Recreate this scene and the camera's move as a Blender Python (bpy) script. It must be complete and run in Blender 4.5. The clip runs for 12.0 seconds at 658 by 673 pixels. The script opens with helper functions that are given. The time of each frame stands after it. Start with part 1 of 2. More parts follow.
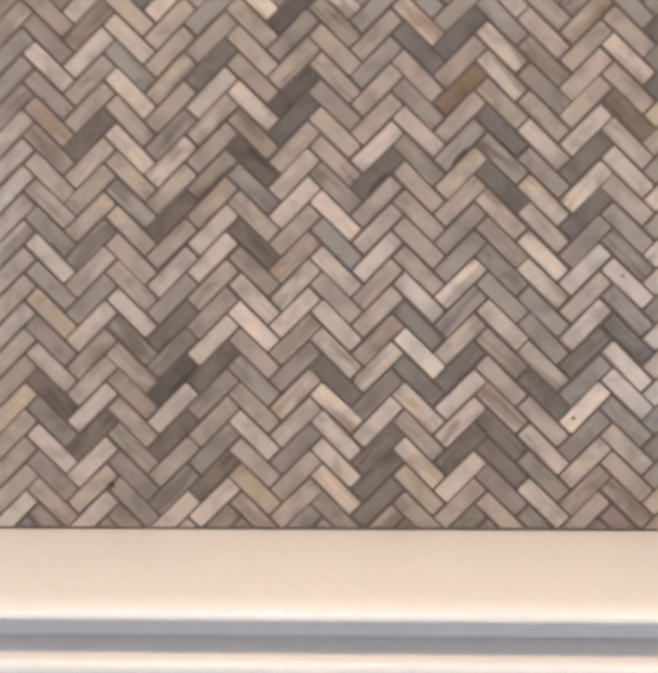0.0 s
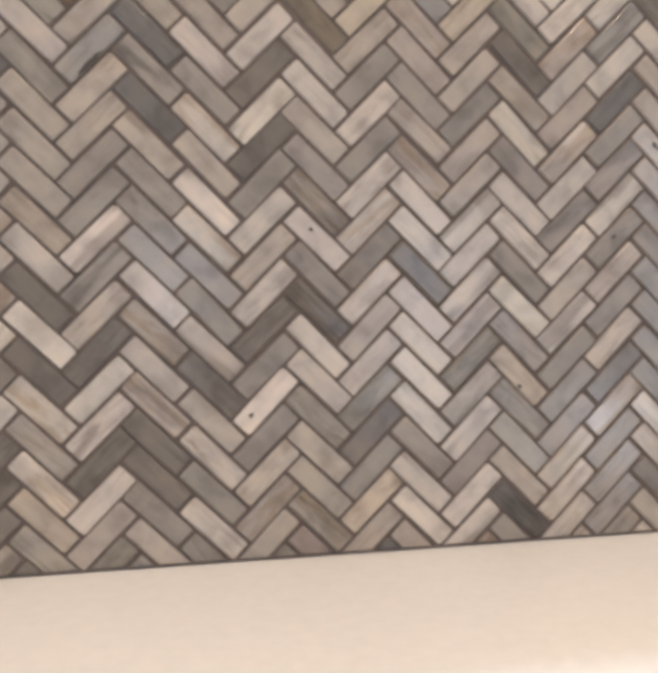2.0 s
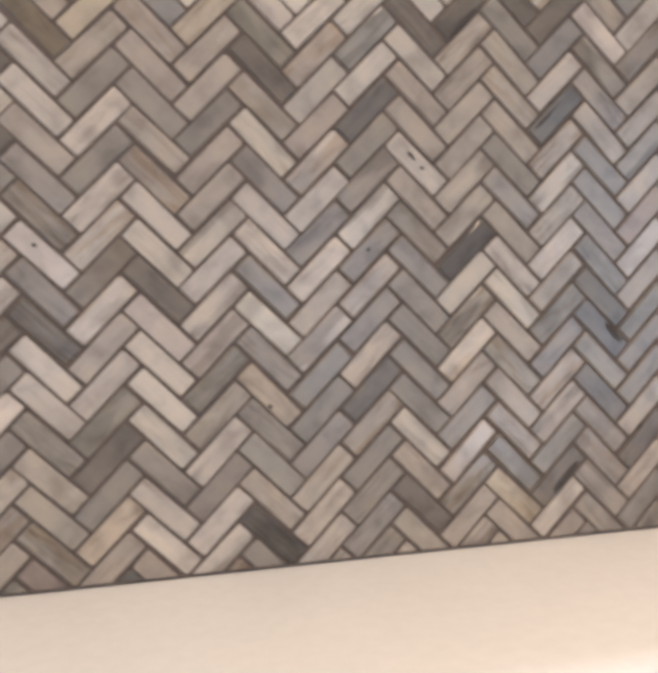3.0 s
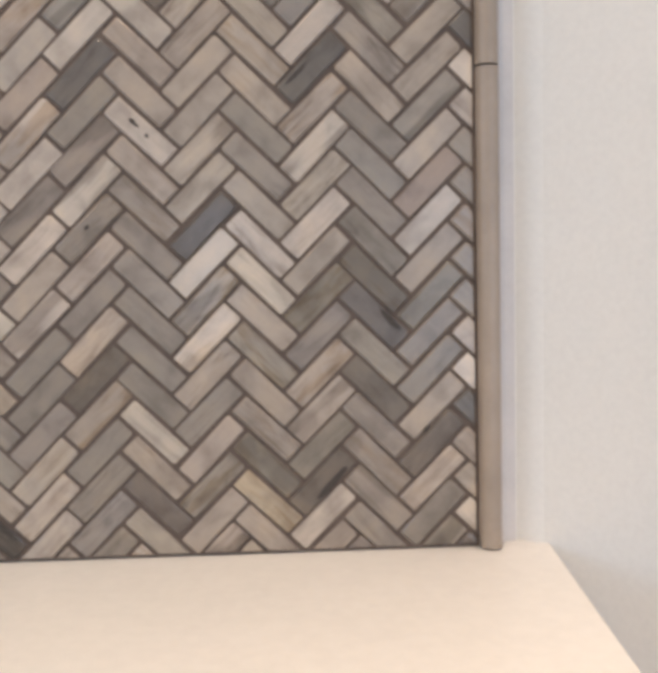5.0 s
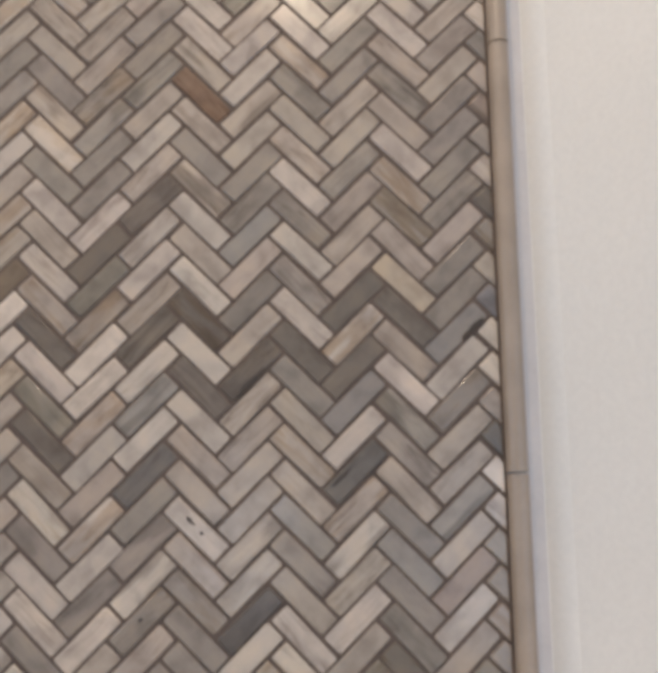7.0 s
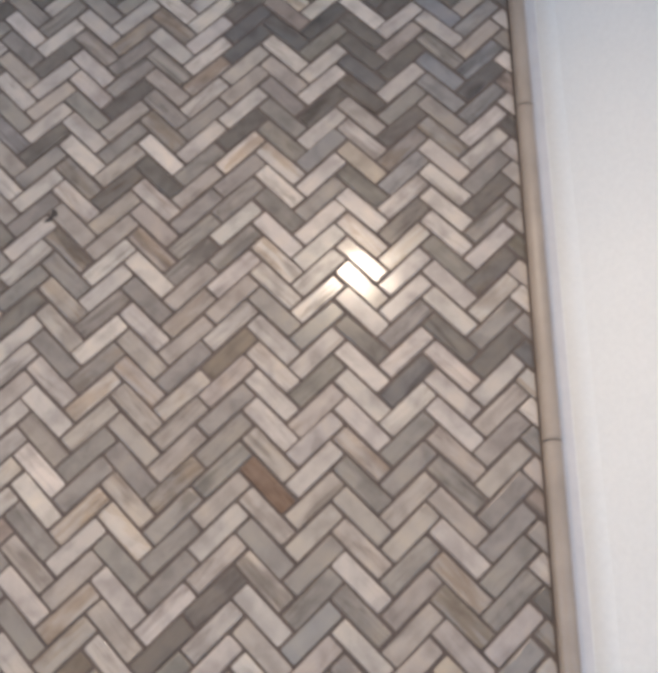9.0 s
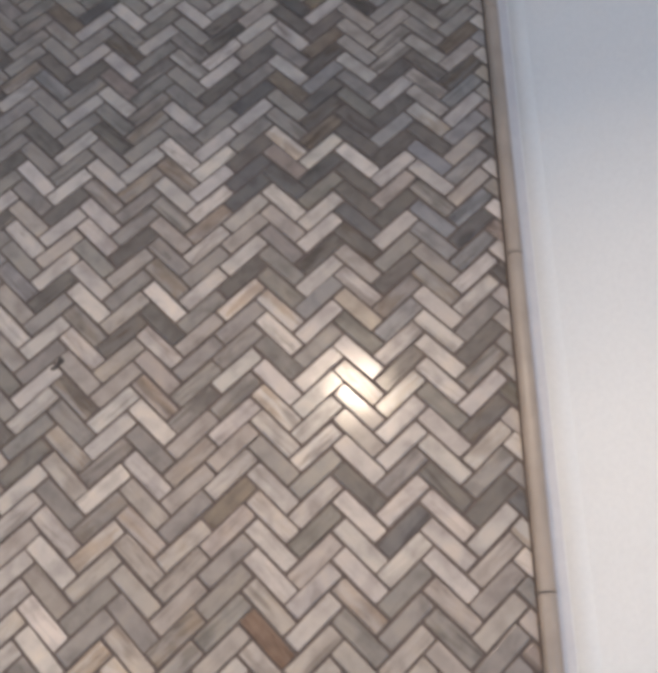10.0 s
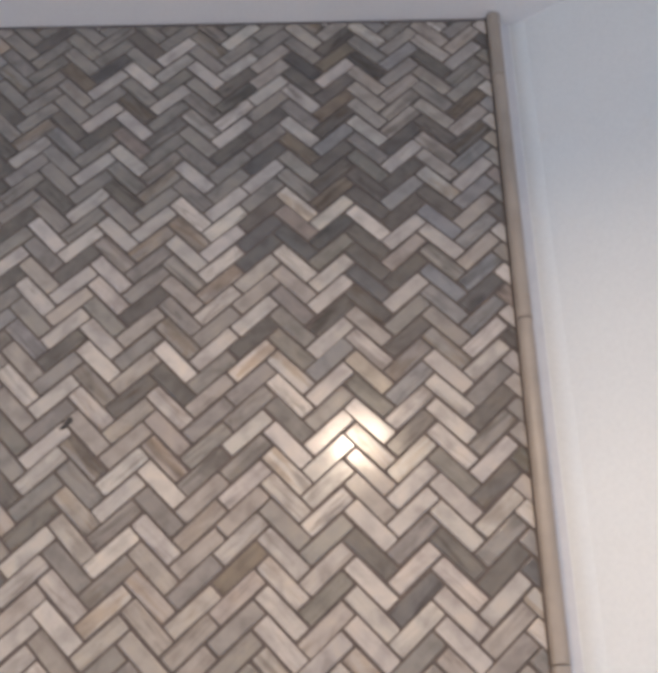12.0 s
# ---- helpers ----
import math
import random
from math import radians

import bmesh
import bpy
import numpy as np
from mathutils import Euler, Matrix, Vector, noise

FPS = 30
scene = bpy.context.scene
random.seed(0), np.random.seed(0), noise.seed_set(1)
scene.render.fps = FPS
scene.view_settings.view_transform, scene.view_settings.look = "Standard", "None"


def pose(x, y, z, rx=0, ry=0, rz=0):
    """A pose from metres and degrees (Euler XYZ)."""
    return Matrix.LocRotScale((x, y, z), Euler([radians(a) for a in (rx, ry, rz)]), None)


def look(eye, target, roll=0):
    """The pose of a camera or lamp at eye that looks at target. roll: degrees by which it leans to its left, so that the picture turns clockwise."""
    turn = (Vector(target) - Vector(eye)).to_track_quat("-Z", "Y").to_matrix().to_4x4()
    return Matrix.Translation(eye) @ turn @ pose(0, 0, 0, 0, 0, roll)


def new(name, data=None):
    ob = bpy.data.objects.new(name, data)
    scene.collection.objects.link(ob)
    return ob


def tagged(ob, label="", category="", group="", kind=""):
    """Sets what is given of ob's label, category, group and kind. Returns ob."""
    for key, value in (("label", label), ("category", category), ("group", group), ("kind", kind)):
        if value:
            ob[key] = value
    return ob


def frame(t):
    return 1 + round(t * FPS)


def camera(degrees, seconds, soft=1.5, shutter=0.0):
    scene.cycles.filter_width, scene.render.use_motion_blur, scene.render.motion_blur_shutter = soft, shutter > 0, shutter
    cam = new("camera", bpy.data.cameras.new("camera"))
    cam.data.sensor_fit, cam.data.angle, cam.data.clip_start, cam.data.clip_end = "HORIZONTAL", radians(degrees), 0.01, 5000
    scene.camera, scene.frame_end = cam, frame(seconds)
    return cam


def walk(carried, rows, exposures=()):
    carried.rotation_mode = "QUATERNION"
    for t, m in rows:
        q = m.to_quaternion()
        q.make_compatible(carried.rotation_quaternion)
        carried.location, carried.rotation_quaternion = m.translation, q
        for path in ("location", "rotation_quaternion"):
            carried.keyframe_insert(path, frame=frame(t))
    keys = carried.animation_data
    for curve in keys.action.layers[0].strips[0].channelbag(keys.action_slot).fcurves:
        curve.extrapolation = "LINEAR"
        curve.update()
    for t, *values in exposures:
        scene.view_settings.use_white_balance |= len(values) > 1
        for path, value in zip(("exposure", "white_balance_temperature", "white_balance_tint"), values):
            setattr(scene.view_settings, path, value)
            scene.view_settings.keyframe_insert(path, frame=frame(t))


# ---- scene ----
cam = camera(40.12, 12.0, soft=5.0, shutter=0.25)
PATH = [
    (0, (-0.6890, -0.7806, 1.1170), (-0.7216, 0.2185, 1.0915), -0.22),
    (0.5, (-0.7024, -0.6284, 1.0966), (-0.6796, 0.3709, 1.0701), -2.12),
    (1, (-0.6438, -0.5970, 1.0971), (-0.6087, 0.4020, 1.0685), -1.46),
    (1.5, (-0.5938, -0.5914, 1.1128), (-0.4990, 0.4024, 1.0540), -1.84),
    (2, (-0.5662, -0.5898, 1.1095), (-0.3749, 0.3902, 1.0554), -0.75),
    (2.5, (-0.5342, -0.5871, 1.1081), (-0.2705, 0.3765, 1.0629), -1.63),
    (3, (-0.4342, -0.5890, 1.1198), (-0.1725, 0.3744, 1.0618), -1.29),
    (3.5, (-0.3030, -0.5506, 1.1138), (-0.0289, 0.4083, 1.0407), -2.14),
    (5.3, (-0.1035, -0.5744, 1.1290), (-0.1084, 0.4204, 1.0270), -1.33),
    (5.5, (-0.1059, -0.5753, 1.1224), (-0.1130, 0.4215, 1.0431), -1.27),
    (6, (-0.1152, -0.5927, 1.1648), (-0.1135, 0.4073, 1.1566), -0.93),
    (6.5, (-0.1137, -0.5994, 1.2063), (-0.1212, 0.3988, 1.2645), -0.44),
    (7, (-0.1088, -0.6146, 1.2268), (-0.1238, 0.3713, 1.3935), -0.74),
    (7.5, (-0.1057, -0.6249, 1.2584), (-0.1262, 0.3420, 1.5128), -1.10),
    (9.3, (-0.1279, -0.6910, 1.3792), (-0.1817, 0.2301, 1.7648), 0.99),
    (9.5, (-0.1254, -0.7035, 1.3911), (-0.1714, 0.2141, 1.7860), 0.92),
    (10, (-0.1202, -0.7209, 1.4142), (-0.1737, 0.1752, 1.8547), 0.53),
    (10.5, (-0.1258, -0.7328, 1.4277), (-0.1803, 0.1348, 1.9220), 0.73),
    (11, (-0.1287, -0.7326, 1.4318), (-0.1790, 0.1320, 1.9316), 0.89),
    (11.5, (-0.1313, -0.7365, 1.4313), (-0.1848, 0.1286, 1.9301), 1.27),
    (12, (-0.1433, -0.7310, 1.4304), (-0.1800, 0.1445, 1.9122), 0.85),
]
walk(cam, [(t, look(eye, target, roll)) for t, eye, target, roll in PATH],
     [(0, -0.88, 6560, 12), (0.5, -1.07, 6740, 12), (1.0, -0.92, 6470, 9), (3.0, -0.97, 6300, 10), (3.5, -0.97, 6270, 9), (5.5, -1.00, 6250, 9), (6.5, -1.16, 6260, 9), (7.5, -1.17, 6060, 9), (9.5, -0.90, 5800, 9), (10.0, -0.98, 5850, 10), (10.5, -1.07, 5910, 10), (12, -1.00, 5990, 11)])

CEIL_Z = 2.247

# ---- light ----
world = bpy.data.worlds.new("world")
scene.world = world
world.use_nodes = True
world.node_tree.nodes["Background"].inputs[0].default_value = (0.55, 0.66, 0.9, 1)
world.node_tree.nodes["Background"].inputs[1].default_value = 0.3


def area_light(name, m, energy, colour, size, size_y=0.0, spread=180):
    data = bpy.data.lights.new(name, "AREA")
    data.energy, data.color, data.size, data.spread = energy, colour, size, radians(spread)
    if size_y:
        data.shape, data.size_y = "RECTANGLE", size_y
    else:
        data.shape = "DISK"
    ob = new(name, data)
    ob.matrix_world = m
    return ob


# two small lamps in front of the mantel, a row of added fill spots over it and one over the angled wall, cool window
# light behind and added cool fill beside the viewer
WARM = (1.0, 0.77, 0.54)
# the lamp at -0.155 mirrors in the stones; the -0.95 one is added fill
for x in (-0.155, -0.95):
    area_light("unseen_lamp", look((x, -0.48, 1.915), (x + 0.02, -0.31, 1.2)), 3.7, WARM, 0.05)
# narrow fill beams, no known fittings, added to brighten the shelf
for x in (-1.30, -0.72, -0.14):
    area_light("fill_spot", look((x, -0.36, CEIL_Z - 0.01), (x, -0.33, 0)), 1.8, WARM, 0.07, spread=78)
# warmer fill added to lift the lower part of the angled wall
area_light("fill_spot", look((0.44, -0.72, CEIL_Z - 0.01), (0.47, -0.68, 0)), 8.5, (1.0, 0.70, 0.45), 0.07, spread=78)
SKY = (0.62, 0.77, 1.0)
HAZE = (0.86, 0.88, 1.0)
# window behind the viewer, then two unseen sources set by glints in the stones
area_light("unseen_cool_light", look((0.55, -2.99, 1.0), (0.4, 0, 1.1)), 9.0, SKY, 0.5, 0.9)
area_light("unseen_cool_light", look((-0.50, -2.99, 1.07), (-0.4, 0, 1.0)), 3.8, HAZE, 0.16, 0.54)
area_light("unseen_cool_light", look((1.33, -2.99, 0.48), (0.2, 0, 0.9)), 6.0, HAZE, 0.18, 0.22)
# side lights added as cool fill for tiles, wall and ceiling
area_light("unseen_cool_light", look((-1.805, -1.30, 1.42), (0.0, -1.1, 1.3)), 19.0, SKY, 0.8, 0.56)
area_light("unseen_cool_light", look((1.555, -2.1, 1.2), (-0.3, -1.5, 1.2)), 31.0, SKY, 1.2, 1.1)


# ---- materials ----
def material(name, roughness=0.5, metal=0.0):
    mat = bpy.data.materials.new(name)
    mat.use_nodes = True
    tree = mat.node_tree
    bsdf = tree.nodes["Principled BSDF"]
    bsdf.inputs["Roughness"].default_value = roughness
    bsdf.inputs["Metallic"].default_value = metal
    return mat, tree, bsdf


def link(tree, a, b):
    tree.links.new(a, b)


def noise_node(tree, vector, scale, detail=4.0, rough=0.55, distort=0.0):
    n = tree.nodes.new("ShaderNodeTexNoise")
    n.inputs["Scale"].default_value = scale
    n.inputs["Detail"].default_value = detail
    n.inputs["Roughness"].default_value = rough
    n.inputs["Distortion"].default_value = distort
    if vector is not None:
        link(tree, vector, n.inputs["Vector"])
    return n


def ramp_node(tree, fac, stops):
    r = tree.nodes.new("ShaderNodeValToRGB")
    while len(r.color_ramp.elements) < len(stops):
        r.color_ramp.elements.new(0.5)
    for e, (p, c) in zip(r.color_ramp.elements, stops):
        e.position, e.color = p, (*c, 1)
    link(tree, fac, r.inputs["Fac"])
    return r


def mix_node(tree, kind, fac, a, b):
    m = tree.nodes.new("ShaderNodeMix")
    m.data_type, m.blend_type = "RGBA", kind
    for value, slot in ((fac, m.inputs[0]), (a, m.inputs[6]), (b, m.inputs[7])):
        if isinstance(value, (int, float)):
            slot.default_value = value
        elif isinstance(value, tuple):
            slot.default_value = (*value, 1)
        else:
            link(tree, value, slot)
    return m.outputs[2]


def bump_node(tree, height, bsdf, strength, distance):
    b = tree.nodes.new("ShaderNodeBump")
    b.inputs["Strength"].default_value = strength
    b.inputs["Distance"].default_value = distance
    link(tree, height, b.inputs["Height"])
    link(tree, b.outputs["Normal"], bsdf.inputs["Normal"])


def stone_material(name, polished):
    """Honed marble: each piece has a tone of its own, clouded and streaked along its length."""
    mat, tree, bsdf = material(name, 0.3)
    bsdf.inputs["Specular IOR Level"].default_value = 0.4 if polished else 0.15
    info = tree.nodes.new("ShaderNodeObjectInfo")
    coord = tree.nodes.new("ShaderNodeTexCoord")
    shift = tree.nodes.new("ShaderNodeVectorMath")
    shift.operation = "MULTIPLY_ADD"
    link(tree, info.outputs["Random"], shift.inputs[0])
    shift.inputs[1].default_value = (37.0, 53.0, 19.0)
    link(tree, coord.outputs["Object"], shift.inputs[2])
    stretch = tree.nodes.new("ShaderNodeMapping")
    stretch.inputs["Scale"].default_value = (1.0, 6.0, 6.0)
    link(tree, shift.outputs[0], stretch.inputs["Vector"])
    cloud = noise_node(tree, shift.outputs[0], 45.0, 3.0, 0.5, 0.3)
    streak = noise_node(tree, stretch.outputs[0], 30.0, 4.0, 0.55, 0.8)
    grain = noise_node(tree, shift.outputs[0], 900.0, 3.0)
    clouds = ramp_node(tree, cloud.outputs["Fac"], [(0.30, (0.74, 0.73, 0.73)), (0.52, (1.0, 1.0, 1.0)), (0.72, (1.14, 1.11, 1.05))])
    streaks = ramp_node(tree, streak.outputs["Fac"], [(0.27, (0.50, 0.47, 0.45)), (0.41, (0.84, 0.82, 0.80)), (0.54, (1.0, 1.0, 1.0)), (0.72, (1.10, 1.08, 1.05))])
    tone = mix_node(tree, "MULTIPLY", 1.0, info.outputs["Color"], clouds.outputs["Color"])
    amount = tree.nodes.new("ShaderNodeMapRange")
    amount.inputs["From Min"].default_value, amount.inputs["From Max"].default_value = 0.45, 1.0
    amount.inputs["To Min"].default_value, amount.inputs["To Max"].default_value = 0.16, 0.9
    link(tree, info.outputs["Random"], amount.inputs["Value"])
    tone = mix_node(tree, "MULTIPLY", amount.outputs[0], tone, streaks.outputs["Color"])
    chance = []
    for w in (91.7, 413.3, 229.9):
        times = tree.nodes.new("ShaderNodeMath")
        times.operation = "MULTIPLY"
        times.inputs[1].default_value = w
        link(tree, info.outputs["Random"], times.inputs[0])
        white = tree.nodes.new("ShaderNodeTexWhiteNoise")
        white.noise_dimensions = "1D"
        link(tree, times.outputs[0], white.inputs["W"])
        chance.append(white.outputs["Value"])
    stain = noise_node(tree, stretch.outputs[0], 17.0, 4.0, 0.6, 0.6)
    stains = ramp_node(tree, stain.outputs["Fac"], [(0.45, (1.0, 1.0, 1.0)), (0.57, (0.83, 0.755, 0.66)), (0.72, (0.68, 0.585, 0.49))])
    gate = ramp_node(tree, chance[0], [(0.85, (0, 0, 0)), (0.92, (0.9, 0.9, 0.9))])
    tone = mix_node(tree, "MULTIPLY", gate.outputs["Color"], tone, stains.outputs["Color"])
    vein = noise_node(tree, stretch.outputs[0], 14.0, 2.0, 0.4, 0.4)
    veins = ramp_node(tree, vein.outputs["Fac"], [(0.40, (0.52, 0.50, 0.48)), (0.46, (0.84, 0.83, 0.82)), (0.50, (1.0, 1.0, 1.0)), (0.66, (1.16, 1.15, 1.12))])
    gate = ramp_node(tree, chance[1], [(0.83, (0, 0, 0)), (0.88, (0.65, 0.65, 0.65))])
    tone = mix_node(tree, "MULTIPLY", gate.outputs["Color"], tone, veins.outputs["Color"])
    speck = ramp_node(tree, grain.outputs["Fac"], [(0.35, (0.90, 0.90, 0.90)), (0.6, (1.03, 1.03, 1.03))])
    tone = mix_node(tree, "MULTIPLY", 0.4, tone, speck.outputs["Color"])
    link(tree, tone, bsdf.inputs["Base Color"])
    gloss = tree.nodes.new("ShaderNodeMapRange")
    link(tree, cloud.outputs["Fac"], gloss.inputs["Value"])
    gloss.inputs["To Min"].default_value, gloss.inputs["To Max"].default_value = (0.17, 0.27) if polished else (0.78, 0.88)
    polish = tree.nodes.new("ShaderNodeMath")
    polish.operation = "MULTIPLY_ADD"
    link(tree, chance[2], polish.inputs[0])
    polish.inputs[1].default_value = -0.07
    link(tree, gloss.outputs[0], polish.inputs[2])
    link(tree, polish.outputs[0], bsdf.inputs["Roughness"])
    bump_node(tree, cloud.outputs["Fac"], bsdf, 0.12, 0.0006)
    return mat


def mottled(name, base, low, rough, scale, grain, bump=0.2, depth=0.001):
    mat, tree, bsdf = material(name, rough)
    coord = tree.nodes.new("ShaderNodeTexCoord")
    big = noise_node(tree, coord.outputs["Object"], scale, 4.0)
    small = noise_node(tree, coord.outputs["Object"], grain, 3.0)
    r = ramp_node(tree, big.outputs["Fac"], [(0.3, low), (0.65, base)])
    s = ramp_node(tree, small.outputs["Fac"], [(0.3, (0.965, 0.965, 0.965)), (0.65, (1.01, 1.01, 1.01))])
    link(tree, mix_node(tree, "MULTIPLY", 1.0, r.outputs["Color"], s.outputs["Color"]), bsdf.inputs["Base Color"])
    bump_node(tree, small.outputs["Fac"], bsdf, bump, depth)
    return mat


STONE = stone_material("honed_marble", True)
EDGE = stone_material("sawn_marble_edge", False)
GROUT = mottled("taupe_grout", (0.142, 0.105, 0.083), (0.102, 0.076, 0.060), 0.9, 60, 700, 0.4)
TRIM = mottled("taupe_limestone", (0.40, 0.322, 0.25), (0.33, 0.265, 0.205), 0.35, 30, 500, 0.1)
PAINT = mottled("white_wall_paint", (0.80, 0.772, 0.715), (0.775, 0.747, 0.69), 0.6, 5, 250, 0.04)
# white caulk greyed to hold the shade beside the trim
CAULK = mottled("shaded_caulk", (0.68, 0.645, 0.62), (0.625, 0.595, 0.575), 0.5, 40, 300, 0.1)
GLOSS = mottled("white_trim_paint", (0.80, 0.765, 0.725), (0.785, 0.75, 0.71), 0.35, 4, 120, 0.015)
CEILING = mottled("matt_ceiling_paint", (0.81, 0.79, 0.775), (0.77, 0.75, 0.735), 0.8, 6, 300, 0.15)
# floor is out of view; pale beige chosen to bounce light to the ceiling
FLOOR = mottled("pale_bounce_floor", (0.62, 0.53, 0.46), (0.54, 0.46, 0.40), 0.9, 8, 200, 0.3)


# ---- mesh helpers ----
def part(name, bm, mat, parent=None, label=""):
    mesh = bpy.data.meshes.new(name)
    bm.to_mesh(mesh)
    bm.free()
    mesh.materials.append(mat)
    ob = new(name, mesh)
    if parent is not None:
        ob.parent = parent
    return tagged(ob, label)


def box(x0, x1, y0, y1, z0, z1):
    bm = bmesh.new()
    bmesh.ops.create_cube(bm, size=1)
    bmesh.ops.scale(bm, vec=(x1 - x0, y1 - y0, z1 - z0), verts=bm.verts)
    bmesh.ops.translate(bm, vec=((x0 + x1) / 2, (y0 + y1) / 2, (z0 + z1) / 2), verts=bm.verts)
    return bm


def prism(outline, axis_from, axis_to, place):
    """A profile swept along a straight line; place(a, b, s) gives the point for profile (a, b) at s."""
    bm = bmesh.new()
    ends = [[bm.verts.new(place(a, b, s)) for a, b in outline] for s in (axis_from, axis_to)]
    n = len(outline)
    for i in range(n):
        bm.faces.new((ends[0][i], ends[0][(i + 1) % n], ends[1][(i + 1) % n], ends[1][i]))
    bm.faces.new(ends[0][::-1])
    bm.faces.new(ends[1])
    bmesh.ops.recalc_face_normals(bm, faces=bm.faces)
    return bm


def smooth(ob, degrees=40):
    for p in ob.data.polygons:
        p.use_smooth = True
    ob.data.set_sharp_from_angle(angle=radians(degrees))
    return ob


# ---- sizes ----
ROW = 0.0238                 # rise from one piece to the next in a column
COL = 1.5 * ROW              # width of a column
X_FIRST, Z_FIRST = -0.030, 1.130
SHELF_Z = 0.928
LEFT_X = -1.20
SLANT = radians(35)          # the side wall turns this much towards the room
CORNER = (0.0440, 0.0042)

# ---- setting ----
tagged(part("floor", box(-2.2, 2.2, -3.2, 0.3, -0.06, 0.0), FLOOR), "unseen floor of the room, made pale beige to bounce light upwards", "floor", kind="structure")
tagged(part("ceiling", box(-2.2, 2.2, -3.2, 0.3, CEIL_Z, CEIL_Z + 0.1), CEILING), "matt white painted ceiling above the tiled wall", "ceiling", kind="structure")
wall_north = tagged(part("wall_north", prism([(LEFT_X - 0.6, 0.006), (0.0138, 0.006), (0.0138, 0.0105), (0.0275, 0.0105), (0.0445, 0.0040), (0.0445, 0.2), (LEFT_X - 0.6, 0.2)], 0.0, CEIL_Z, lambda a, b, s: (a, b, s)), PAINT), "white painted wall behind the herringbone tiles", "wall", kind="structure")


def slanted(a, b, s):
    # a along the slanted wall, b into it
    return (CORNER[0] + a * math.cos(SLANT) + b * math.sin(SLANT), CORNER[1] - a * math.sin(SLANT) + b * math.cos(SLANT), s)


tagged(part("wall_east", prism([(0, 0), (1.9, 0), (1.9, 0.12), (0, 0.12)], 0.0, CEIL_Z, slanted), PAINT), "smooth off-white painted wall set at an angle beside the tiles", "wall", kind="structure")


def framed_wall(name, rows, label):
    """A wall of butted blocks round its light openings."""
    bm = bmesh.new()
    for row in rows:
        b = box(*row)
        m = bpy.data.meshes.new("piece")
        b.to_mesh(m)
        b.free()
        bm.from_mesh(m)
        bpy.data.meshes.remove(m)
    return tagged(part(name, bm, PAINT), label, "wall", kind="structure")


# out of view: these walls close the room, open only for the cool lights
for name, x0, x1, y0, y1, z0, z1, end in (("wall_west", -1.95, -1.8, -1.72, -0.88, 1.12, 1.72, 0.2), ("wall_right", 1.55, 1.7, -2.75, -1.45, 0.7, 1.9, -1.05)):
    framed_wall(name, [(x0, x1, -3.0, y0, 0, CEIL_Z), (x0, x1, y1, end, 0, CEIL_Z), (x0, x1, y0, y1, 0, z0), (x0, x1, y0, y1, z1, CEIL_Z)], "unseen plain white side wall with an opening for an added fill light")
framed_wall("wall_south", [(-1.95, -0.59, -3.15, -3.0, 0, CEIL_Z), (-0.59, -0.41, -3.15, -3.0, 0, 0.78), (-0.59, -0.41, -3.15, -3.0, 1.36, CEIL_Z), (-0.41, 0.28, -3.15, -3.0, 0, CEIL_Z), (0.82, 1.23, -3.15, -3.0, 0, CEIL_Z), (1.23, 1.43, -3.15, -3.0, 0, 0.36), (1.23, 1.43, -3.15, -3.0, 0.60, CEIL_Z), (1.43, 1.7, -3.15, -3.0, 0, CEIL_Z), (0.28, 0.82, -3.15, -3.0, 0, 0.53), (0.28, 0.82, -3.15, -3.0, 1.47, CEIL_Z)], "unseen plain white wall with openings where the cool lights stand")

# strip of caulk between the stone trim and the slanted wall, coloured darker for the shade there
part("caulk", prism([(0.0140, 0.0112), (0.0140, 0.0050), (0.0158, 0.0080), (0.0190, 0.0093), (0.0262, 0.0097), (0.0270, 0.0112)], SHELF_Z, CEIL_Z, lambda a, b, s: (a, b, s)), CAULK, wall_north, "white bead of caulk, the trim's shade put into its colour")

# ---- mantel shelf ----
mantel = tagged(new("mantel_shelf"), "cream-white painted mantel shelf with a rounded front edge below the tiles", "shelf")
mantel.location = (-0.6, 0, 0.80)


def arc(cx, cy, r, a0, a1, n=6):
    return [(cx + r * math.cos(radians(a0 + (a1 - a0) * i / n)), cy + r * math.sin(radians(a0 + (a1 - a0) * i / n))) for i in range(n + 1)]


def along_x(a, b, s):
    return (s + 0.6, a, b - 0.80)


FRONT = -0.207
nose = [(FRONT + 0.022 - 0.022 * math.sin(radians(a)), SHELF_Z - 0.0085 + 0.0085 * math.cos(radians(a))) for a in range(0, 91, 10)]
under = [(FRONT + 0.006 - 0.006 * math.cos(radians(a)), SHELF_Z - 0.0085 - 0.0020 * math.sin(radians(a))) for a in range(18, 91, 18)]
top_profile = [(0.016, SHELF_Z), *nose, *under, (FRONT + 0.030, 0.9172), (FRONT + 0.032, 0.8990), (0.016, 0.8990)]
board = smooth(part("shelf_board", prism(top_profile, -1.75, 0.0435, along_x), GLOSS, mantel), 50)
for v in board.data.vertices:
    if v.co.x > 0:      # the end is sawn slightly out of square
        v.co.x += 0.035 * (v.co.y + 0.09)
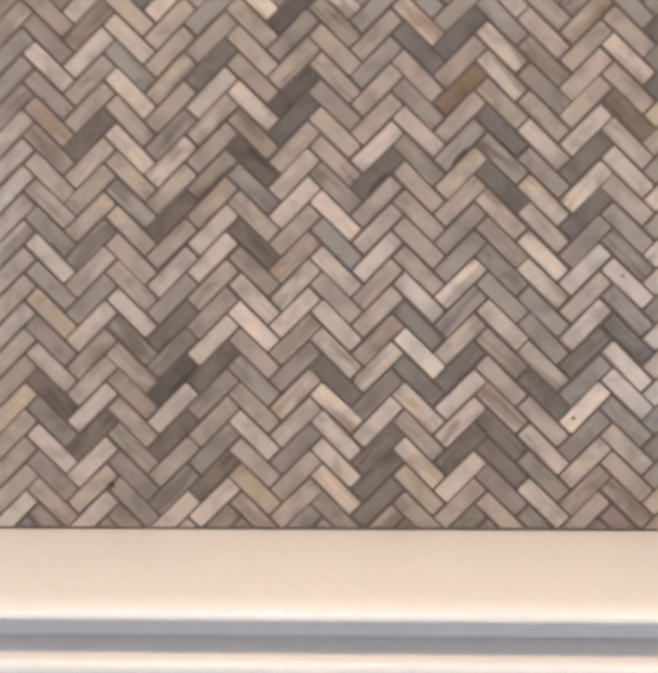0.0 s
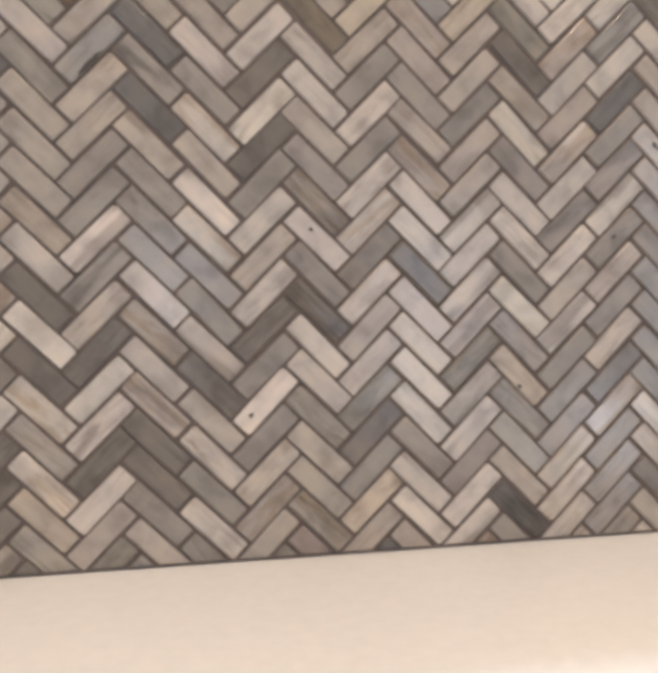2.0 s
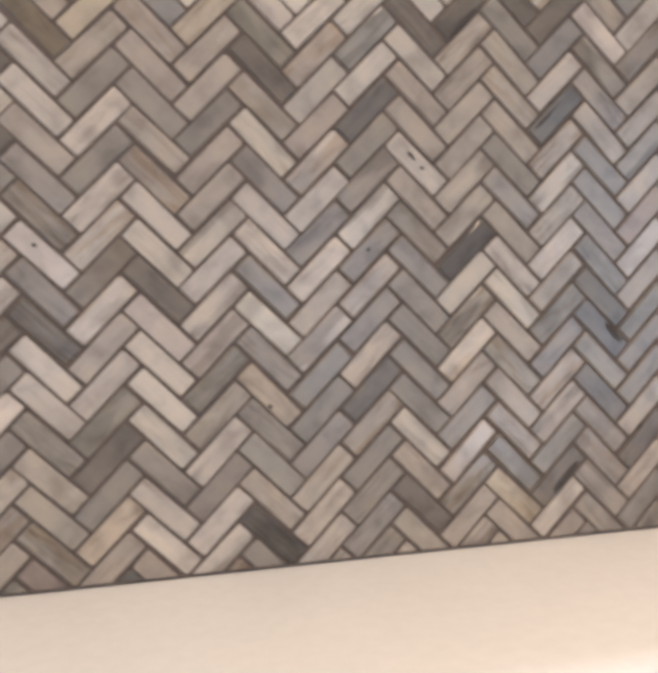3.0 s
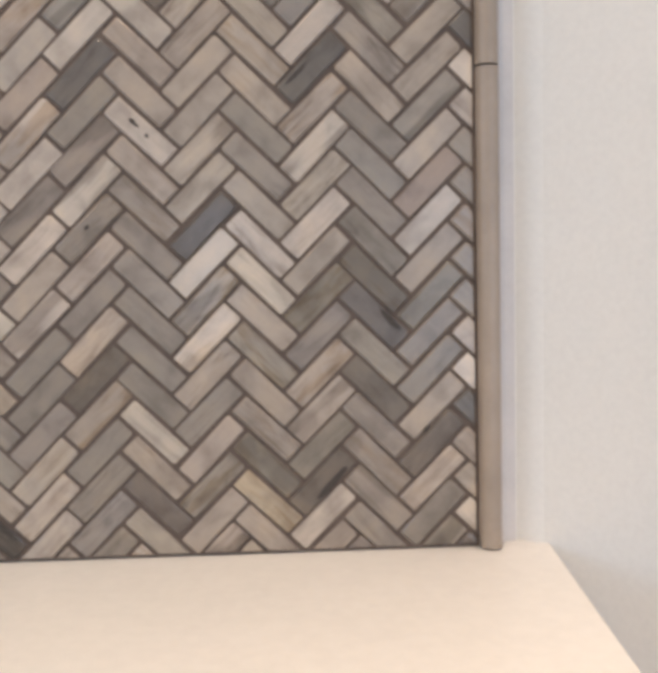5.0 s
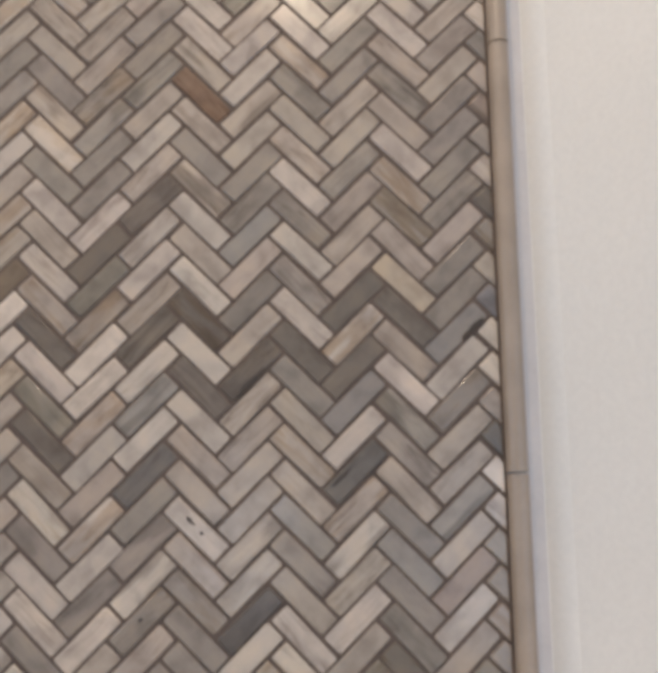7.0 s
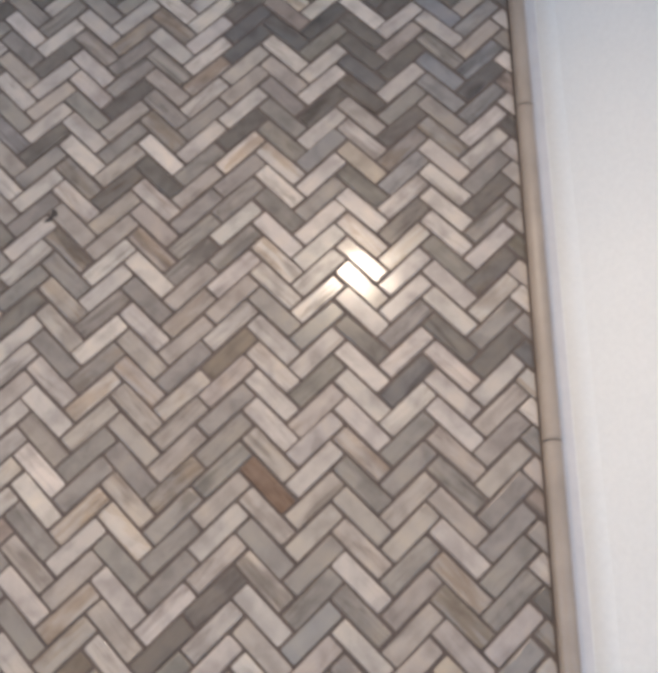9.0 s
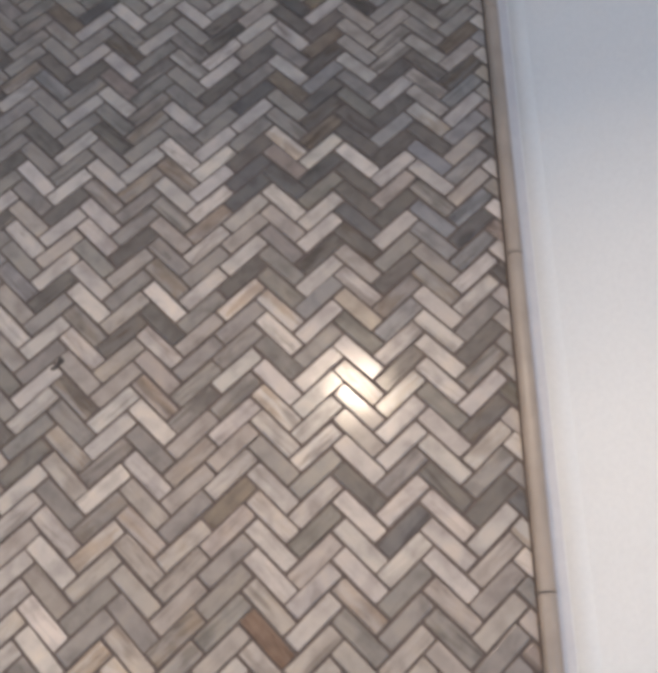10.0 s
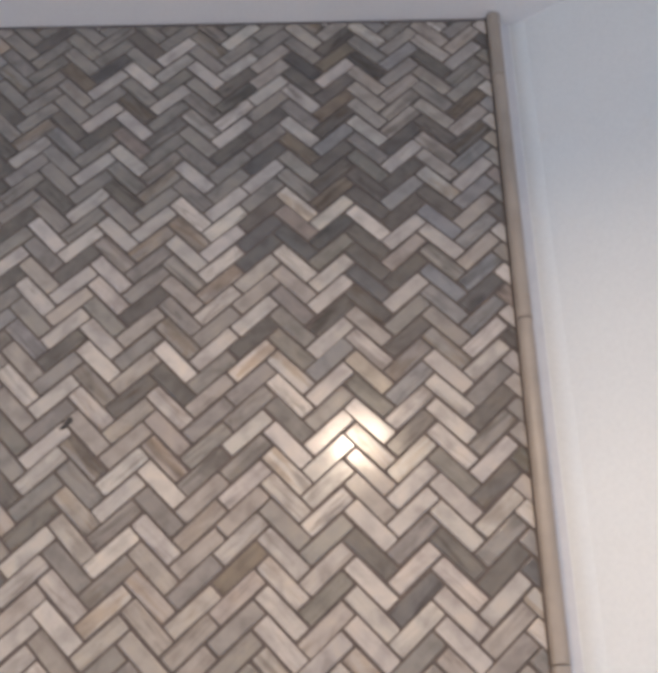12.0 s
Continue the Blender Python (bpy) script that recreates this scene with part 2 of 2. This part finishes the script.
bed_profile = [(0.006, 0.8988), (FRONT + 0.034, 0.8988), (FRONT + 0.033, 0.8975), (FRONT - 0.005, 0.8962), *arc(FRONT - 0.006, 0.8892, 0.007, 90, 180), (FRONT - 0.013, 0.868), (FRONT + 0.012, 0.845), (FRONT + 0.03, 0.80), (0.006, 0.80)]
smooth(part("bed_moulding", prism(bed_profile, -1.75, 0.030, along_x), GLOSS, mantel, "white moulding under the shelf board"), 50)

# ---- stone pencil trim ----
pencil = tagged(new("pencil_trim"), "taupe honed stone pencil trim along the edge of the tiles", "trim", kind="structure")
pencil.location = (0.007, 0, SHELF_Z)
half_round = [(0.0001, 0.012), (0.0001, -0.0022), *arc(0.0073, -0.0024, 0.0072, 180, 360, 12), (0.0145, 0.012)]
joints = [SHELF_Z + 0.0008, 1.2358, 1.5435, 1.8475, 2.1520, CEIL_Z - 0.0005]
for z0, z1 in zip(joints, joints[1:]):
    piece = part("trim_piece", prism(half_round, z0 + 0.0007, z1 - 0.0007, lambda a, b, s: (a - 0.007, b, s - SHELF_Z)), TRIM, pencil)
    piece.location = (random.uniform(-0.0003, 0.0003), random.uniform(-0.0003, 0.0002), 0)
    smooth(piece, 50)
part("joint_filler", box(-0.0090, -0.0060, 0.0008, 0.0058, 0.0008, CEIL_Z - SHELF_Z - 0.0005), GROUT, pencil, "dark grout line")

# ---- herringbone mosaic ----
tiles = tagged(new("mosaic_wall"), "herringbone mosaic of taupe, grey and cream honed marble pieces", "wall tiles", kind="structure")
tiles.location = (0, 0, SHELF_Z)

WIDE, LONG, THICK = 0.0148, 0.0484, 0.0055


def clip(poly, nx, nz, d):
    """The part of a flat outline where nx * x + nz * z <= d."""
    out = []
    for (ax, az), (bx, bz) in zip(poly, poly[1:] + poly[:1]):
        fa, fb = nx * ax + nz * az - d, nx * bx + nz * bz - d
        if fa <= 0:
            out.append((ax, az))
        if fa * fb < 0:
            k = fa / (fa - fb)
            out.append((ax + k * (bx - ax), az + k * (bz - az)))
    # points that nearly meet become one
    return [p for p, q in zip(out, out[1:] + out[:1]) if math.dist(p, q) > 0.0007]


def shrunk(poly, d):
    """A convex outline, counter-clockwise, drawn in by d on every side."""
    n, sides = len(poly), []
    for (ax, az), (bx, bz) in zip(poly, poly[1:] + poly[:1]):
        ex, ez = bx - ax, bz - az
        size = math.hypot(ex, ez)
        nx, nz = ez / size, -ex / size
        sides.append((nx, nz, nx * ax + nz * az - d))
    out = []
    for i in range(n):
        (a, b, c), (e, f, g) = sides[i - 1], sides[i]
        det = a * f - b * e
        if abs(det) < 1e-9:
            return None
        out.append(((c * f - b * g) / det, (a * g - c * e) / det))
    for (ax, az), (bx, bz), (cx, cz), (dx, dz) in zip(poly, poly[1:] + poly[:1], out, out[1:] + out[:1]):
        if (bx - ax) * (dx - cx) + (bz - az) * (dz - cz) <= 0:
            return None
    return out


def area(poly):
    return 0.5 * sum(ax * bz - bx * az for (ax, az), (bx, bz) in zip(poly, poly[1:] + poly[:1]))


def slab(name, poly):
    """A stone piece with softened upper edges; its face lies in y = 0, looking to -y."""
    rings = [(poly, THICK), (poly, 0.0011)]
    for draw_in, y in ((0.0005, 0.00040), (0.0014, 0.0)):
        inner = shrunk(poly, draw_in)
        if inner is None or area(inner) < 0.3 * area(poly):
            break
        rings.append((inner, y))
    if len(rings) == 2:
        rings[1] = (poly, 0.0)
    verts, faces, n = [], [], len(poly)
    for ring, y in rings:
        verts += [(x, y, z) for x, z in ring]
    for k in range(len(rings) - 1):
        for i in range(n):
            j = (i + 1) % n
            faces.append((k * n + i, k * n + j, (k + 1) * n + j, (k + 1) * n + i))
    faces.append(tuple(range((len(rings) - 1) * n, len(rings) * n)))
    mesh = bpy.data.meshes.new(name)
    mesh.from_pydata(verts, [], faces)
    mesh.materials.append(STONE)
    mesh.materials.append(EDGE)
    for i, p in enumerate(mesh.polygons):
        p.material_index = 1 if i < min(2, len(rings) - 1) * n else 0
        p.use_smooth = n <= i < len(mesh.polygons) - 1
    return mesh


def outline(rng):
    """A long piece, its length on x, with slightly worn corners."""
    a, b = LONG / 2 - rng.uniform(0, 0.0004), WIDE / 2 - rng.uniform(-0.0001, 0.0004)
    c = [rng.uniform(0.0007, 0.0017) for _ in range(4)]
    k = [rng.uniform(-0.00025, 0.00025) for _ in range(4)]
    return [(-a + c[0], -b + k[0]), (a - c[1], -b + k[1]), (a, -b + c[1]), (a, b - c[2]), (a - c[2], b + k[2]), (-a + c[3], b + k[3]), (-a, b - c[3]), (-a, -b + c[0])]


rng = random.Random(11)
SHAPES = [outline(rng) for _ in range(10)]
MESHES = [slab("tile", s) for s in SHAPES]

# tones: plain base colours of the stones, and how often each is found
TONES = {
    "cream": (0.585, 0.500, 0.412), "pale": (0.499, 0.429, 0.361), "sand": (0.401, 0.337, 0.275), "taupe": (0.298, 0.256, 0.213),
    "grey": (0.297, 0.265, 0.234), "olive": (0.259, 0.225, 0.180), "umber": (0.182, 0.153, 0.125), "slate": (0.168, 0.149, 0.131),
    "dark": (0.129, 0.111, 0.096), "blue": (0.252, 0.234, 0.221), "gold": (0.445, 0.364, 0.272), "pink": (0.321, 0.252, 0.204), "rust": (0.225, 0.153, 0.103), "brown": (0.215, 0.168, 0.122),
}
SHARES = {"cream": 10, "pale": 17, "sand": 20, "taupe": 20, "grey": 14, "olive": 7, "umber": 6, "slate": 3, "dark": 1, "blue": 3, "gold": 2, "pink": 3}
# tone of each piece by its first letter, column by column, from the shelf upwards; a dot leaves it to chance
LETTERS = dict(C='cream', P='pale', S='sand', T='taupe', G='grey', O='olive', U='umber', L='slate', D='dark', B='blue', Y='gold', K='pink', R='rust', N='brown')
# columns 8-16: dimmer light near the ceiling is put into the tones, sand to taupe
LAID = {
    1: ".TTSUSTTOSPKSTSSTPGTTSTTTTSSSPUTPUPTUTPPGLBSGSGPGUSNTTPST",
    2: ".TTTTTUTLUTTTTSTTPSUYSTSPSTSPPPUPPOPCPPTTGBTPBUPSSUSTSUSS",
    3: ".SPUOSSTOSPSPSLPGUPUSSSTSSTTPLPTPPPUPGTUTPUSPUGUPUSSSTGST",
    4: ".SSYOTSTSCPSTTSSSTUPTPTPSSTSPPPUPSSPPOYPSULUUCUUOTPSSSDTP",
    5: ".SSTSTSCSPDSSSSSSUSTSGTTSSPPSOPTPPPPTPGPUPPOLCNUUGUNUPNUS",
    6: ".PSUSPTTTTTTSPSSPUPUPSPSTSRSPPPPTPPPTCPOTTSCLKCTSNPTPUDTS",
    7: ".TGTTSUSTSTPTTLPGPUSPPUSPSTTTSNPSPTPTTCUPSSLLUTPLTUTPSSTT",
    8: ".SPSSTTTPSCTPPSPSCCSOUPTTTSSSSTSSSTTTSTPTPSCPCPTTUPPUUPTPT",
    9: ".TDSTTYTCTPPTPSUOPUSPSPTCSTSSSSPTCSSPUCTTSTPSCTPTTPTTPTTTU",
    10: "..PPTPSOSPPPSSTSS.CCNSSSPSTTSPTCTPPSSUSTSUTTSPTTTTTTPOPPTT",
    11: "..CPTPCCPUPPSSTS......PSTCCSPPTSSTTSPTCPTPPSPTUTPKPUTPTUTT",
    12: "..SYTUTPSPNPPTCTS...........PSPPOTPPTPTUPSPUPTPTPTUPTPLTTT",
    13: ".KTSSTPCUTPTTSPPNSPSG.............TOSPSGTPSTPTUTTGUTTNTTT",
    14: "..STSTCTUPSPTUCUPSSSS.....................UPTUTTTPTTTTTTUT",
    15: "..PTPSUSTGPCSPTPSTTSS...........................UUTUTTTTTU",
    16: "..STUUSSTPGTTSLTLSPPG",
    17: "..SPUPPUSTCTTSSGSRSLT",
    18: "..TSPSCUCUPSSSSTPTSLP",
    19: "..UUUPTPSSSPPSLCSSGSG",
    20: "..TCPPCUPPSPGCTSSTSST",
    21: "..SSTSPTSCPSSCCSLDSTD",
    22: "..SYSPSGSCPTUSGDKCSSS",
    23: "..PUTSTUPSSPPSTSSPLTG",
    24: "..PTSUPDTUTPSUSCTSSSS",
    25: "..TTTSKSTPSSSGSCSCGPS",
    26: "..PSPUPSSPTPTSSSUSSPT",
    27: "..STPTUPTYTPTSSTSTPTS",
    28: "...SSSYSSSSSSSPSSSTTP",
}


def leaning_right(k):
    return (k + k // 8) % 2 == 1


for sheet_col in range(5):
    for sheet_row in range(5):
        x1 = min(-0.0013, X_FIRST - (8 * sheet_col - 1.5) * COL)
        x0 = max(LEFT_X, X_FIRST - (8 * sheet_col + 6.5) * COL)
        z0 = max(SHELF_Z + 0.0008, Z_FIRST + ROW * (-10.25 + 12 * sheet_row))
        z1 = min(CEIL_Z - 0.0005, Z_FIRST + ROW * (1.75 + 12 * sheet_row))
        sheet = part("mosaic_sheet", box(x0, x1, 0.0012, 0.0058, z0 - SHELF_Z, z1 - SHELF_Z), GROUT, tiles, "taupe grout bed of one sheet")
        for k in range(8 * sheet_col, 8 * sheet_col + 8):
            for j in range(-10 + 12 * sheet_row, 2 + 12 * sheet_row):
                x, z = X_FIRST - (k - 1) * COL, Z_FIRST + ROW * (j + 0.5 * (k % 2))
                if x < LEFT_X - 0.03 or z < SHELF_Z - 0.03 or z > CEIL_Z + 0.03:
                    continue
                lot = random.Random(1000 * k + j)
                turn = radians(45 if leaning_right(k) else -45) + radians(lot.gauss(0, 0.7))
                x, z = x + lot.gauss(0, 0.0003), z + lot.gauss(0, 0.0003)
                kind = lot.randrange(len(SHAPES))
                ct, st = math.cos(turn), math.sin(turn)
                flat = [(x + a * ct - b * st, z + a * st + b * ct) for a, b in SHAPES[kind]]
                cut = flat
                for nx, nz, d in ((1, 0, -0.0013), (-1, 0, -LEFT_X), (0, 1, CEIL_Z - 0.0045), (0, -1, -SHELF_Z - 0.0022)):
                    cut = clip(cut, nx, nz, d) if cut else cut
                if len(cut) < 3 or area(cut) < 1.2e-5:
                    continue
                if cut == flat:
                    mesh = MESHES[kind]
                else:
                    mesh = slab("tile", [((a - x) * ct + (b - z) * st, -(a - x) * st + (b - z) * ct) for a, b in cut])
                lean = 0.011 if lot.random() < 0.08 and z < 1.5 else 0.008
                tile = new("tile", mesh)
                tile.parent = sheet
                tile.matrix_basis = Matrix.LocRotScale((x, lot.uniform(-0.0003, 0.0004), z - SHELF_Z), Euler((lot.gauss(0, lean), -turn, lot.gauss(0, lean))), None)
                letter = LAID.get(k, '')[j + 10 : j + 11]
                tone = LETTERS.get(letter) or lot.choices(list(SHARES), list(SHARES.values()))[0]
                shade = lot.gauss(1, 0.055)
                tile.color = (*[min(0.85, c * shade * lot.gauss(1, 0.006)) for c in TONES[tone]], 1)

# ---- pits and dark specks in single stones ----
DARK, tree, bsdf = material("dark_pit", 0.8)
grain = noise_node(tree, tree.nodes.new("ShaderNodeTexCoord").outputs["Object"], 900.0)
link(tree, ramp_node(tree, grain.outputs["Fac"], [(0.35, (0.03, 0.025, 0.02)), (0.65, (0.10, 0.08, 0.065))]).outputs["Color"], bsdf.inputs["Base Color"])


def pit(x, z, wide, high, turn, seed, label="dark pit in the stone"):
    """A shallow ragged blot, its face just proud of the stone."""
    lot = random.Random(seed)
    ring = []
    for i in range(14):
        a = 2 * math.pi * i / 14
        k = lot.uniform(0.65, 1.1)
        ring.append((wide * k * math.cos(a), high * k * math.sin(a)))
    bm = prism(ring, 0.0, 0.0008, lambda a, b, s: (a, s, b))
    ob = part("pit", bm, DARK, tiles, label)
    ob.matrix_basis = pose(x, -0.0005, z - SHELF_Z, 0, turn, 0)


for n, (x, z, wide, high, turn) in enumerate([
    (-0.4045, 1.7485, 0.0032, 0.0045, 20), (-0.4090, 1.7420, 0.0040, 0.0022, -30), (-0.2128, 1.2068, 0.0042, 0.0015, 45),
    (-0.2050, 1.1985, 0.0018, 0.0011, 45), (-0.4622, 1.1480, 0.0016, 0.0014, 40), (-0.5040, 1.0260, 0.0018, 0.0014, -40),
    (-0.2450, 1.1430, 0.0022, 0.0014, -45), (-0.0335, 1.0080, 0.0030, 0.0014, -45), (-0.9060, 0.9670, 0.0034, 0.0030, 10), (-0.3160, 1.0390, 0.0018, 0.0016, 40)]):
    pit(x, z, wide, high, turn, n)

# ---- dark streaks along the edges of single stones: column, piece, shift along and across it, half length, half width ----
for n, (k, i, along, across, wide, high) in enumerate([
    (5, 17, -0.006, -0.0062, 0.0150, 0.0017), (1, 18, 0.010, -0.0060, 0.0130, 0.0018), (3, 14, -0.008, 0.0045, 0.0120, 0.0016),
    (2, 8, 0.009, 0.0050, 0.0110, 0.0022), (3, 3, 0.002, -0.0048, 0.0190, 0.0024), (22, 15, 0.002, 0.0056, 0.0170, 0.0017),
    (24, 7, 0.003, -0.0050, 0.0150, 0.0020), (9, 2, 0.004, 0.0046, 0.0160, 0.0020), (17, 15, -0.006, -0.0060, 0.0120, 0.0014), (19, 14, -0.004, -0.0055, 0.0150, 0.0015)]):
    turn = 45 if leaning_right(k) else -45
    c, q = math.cos(radians(turn)), math.sin(radians(turn))
    x, z = X_FIRST - (k - 1) * COL, Z_FIRST + ROW * (i - 10 + 0.5 * (k % 2))
    pit(x + along * c - across * q, z + along * q + across * c, wide, high, -turn, 40 + n, "dark streak along the edge of a stone")
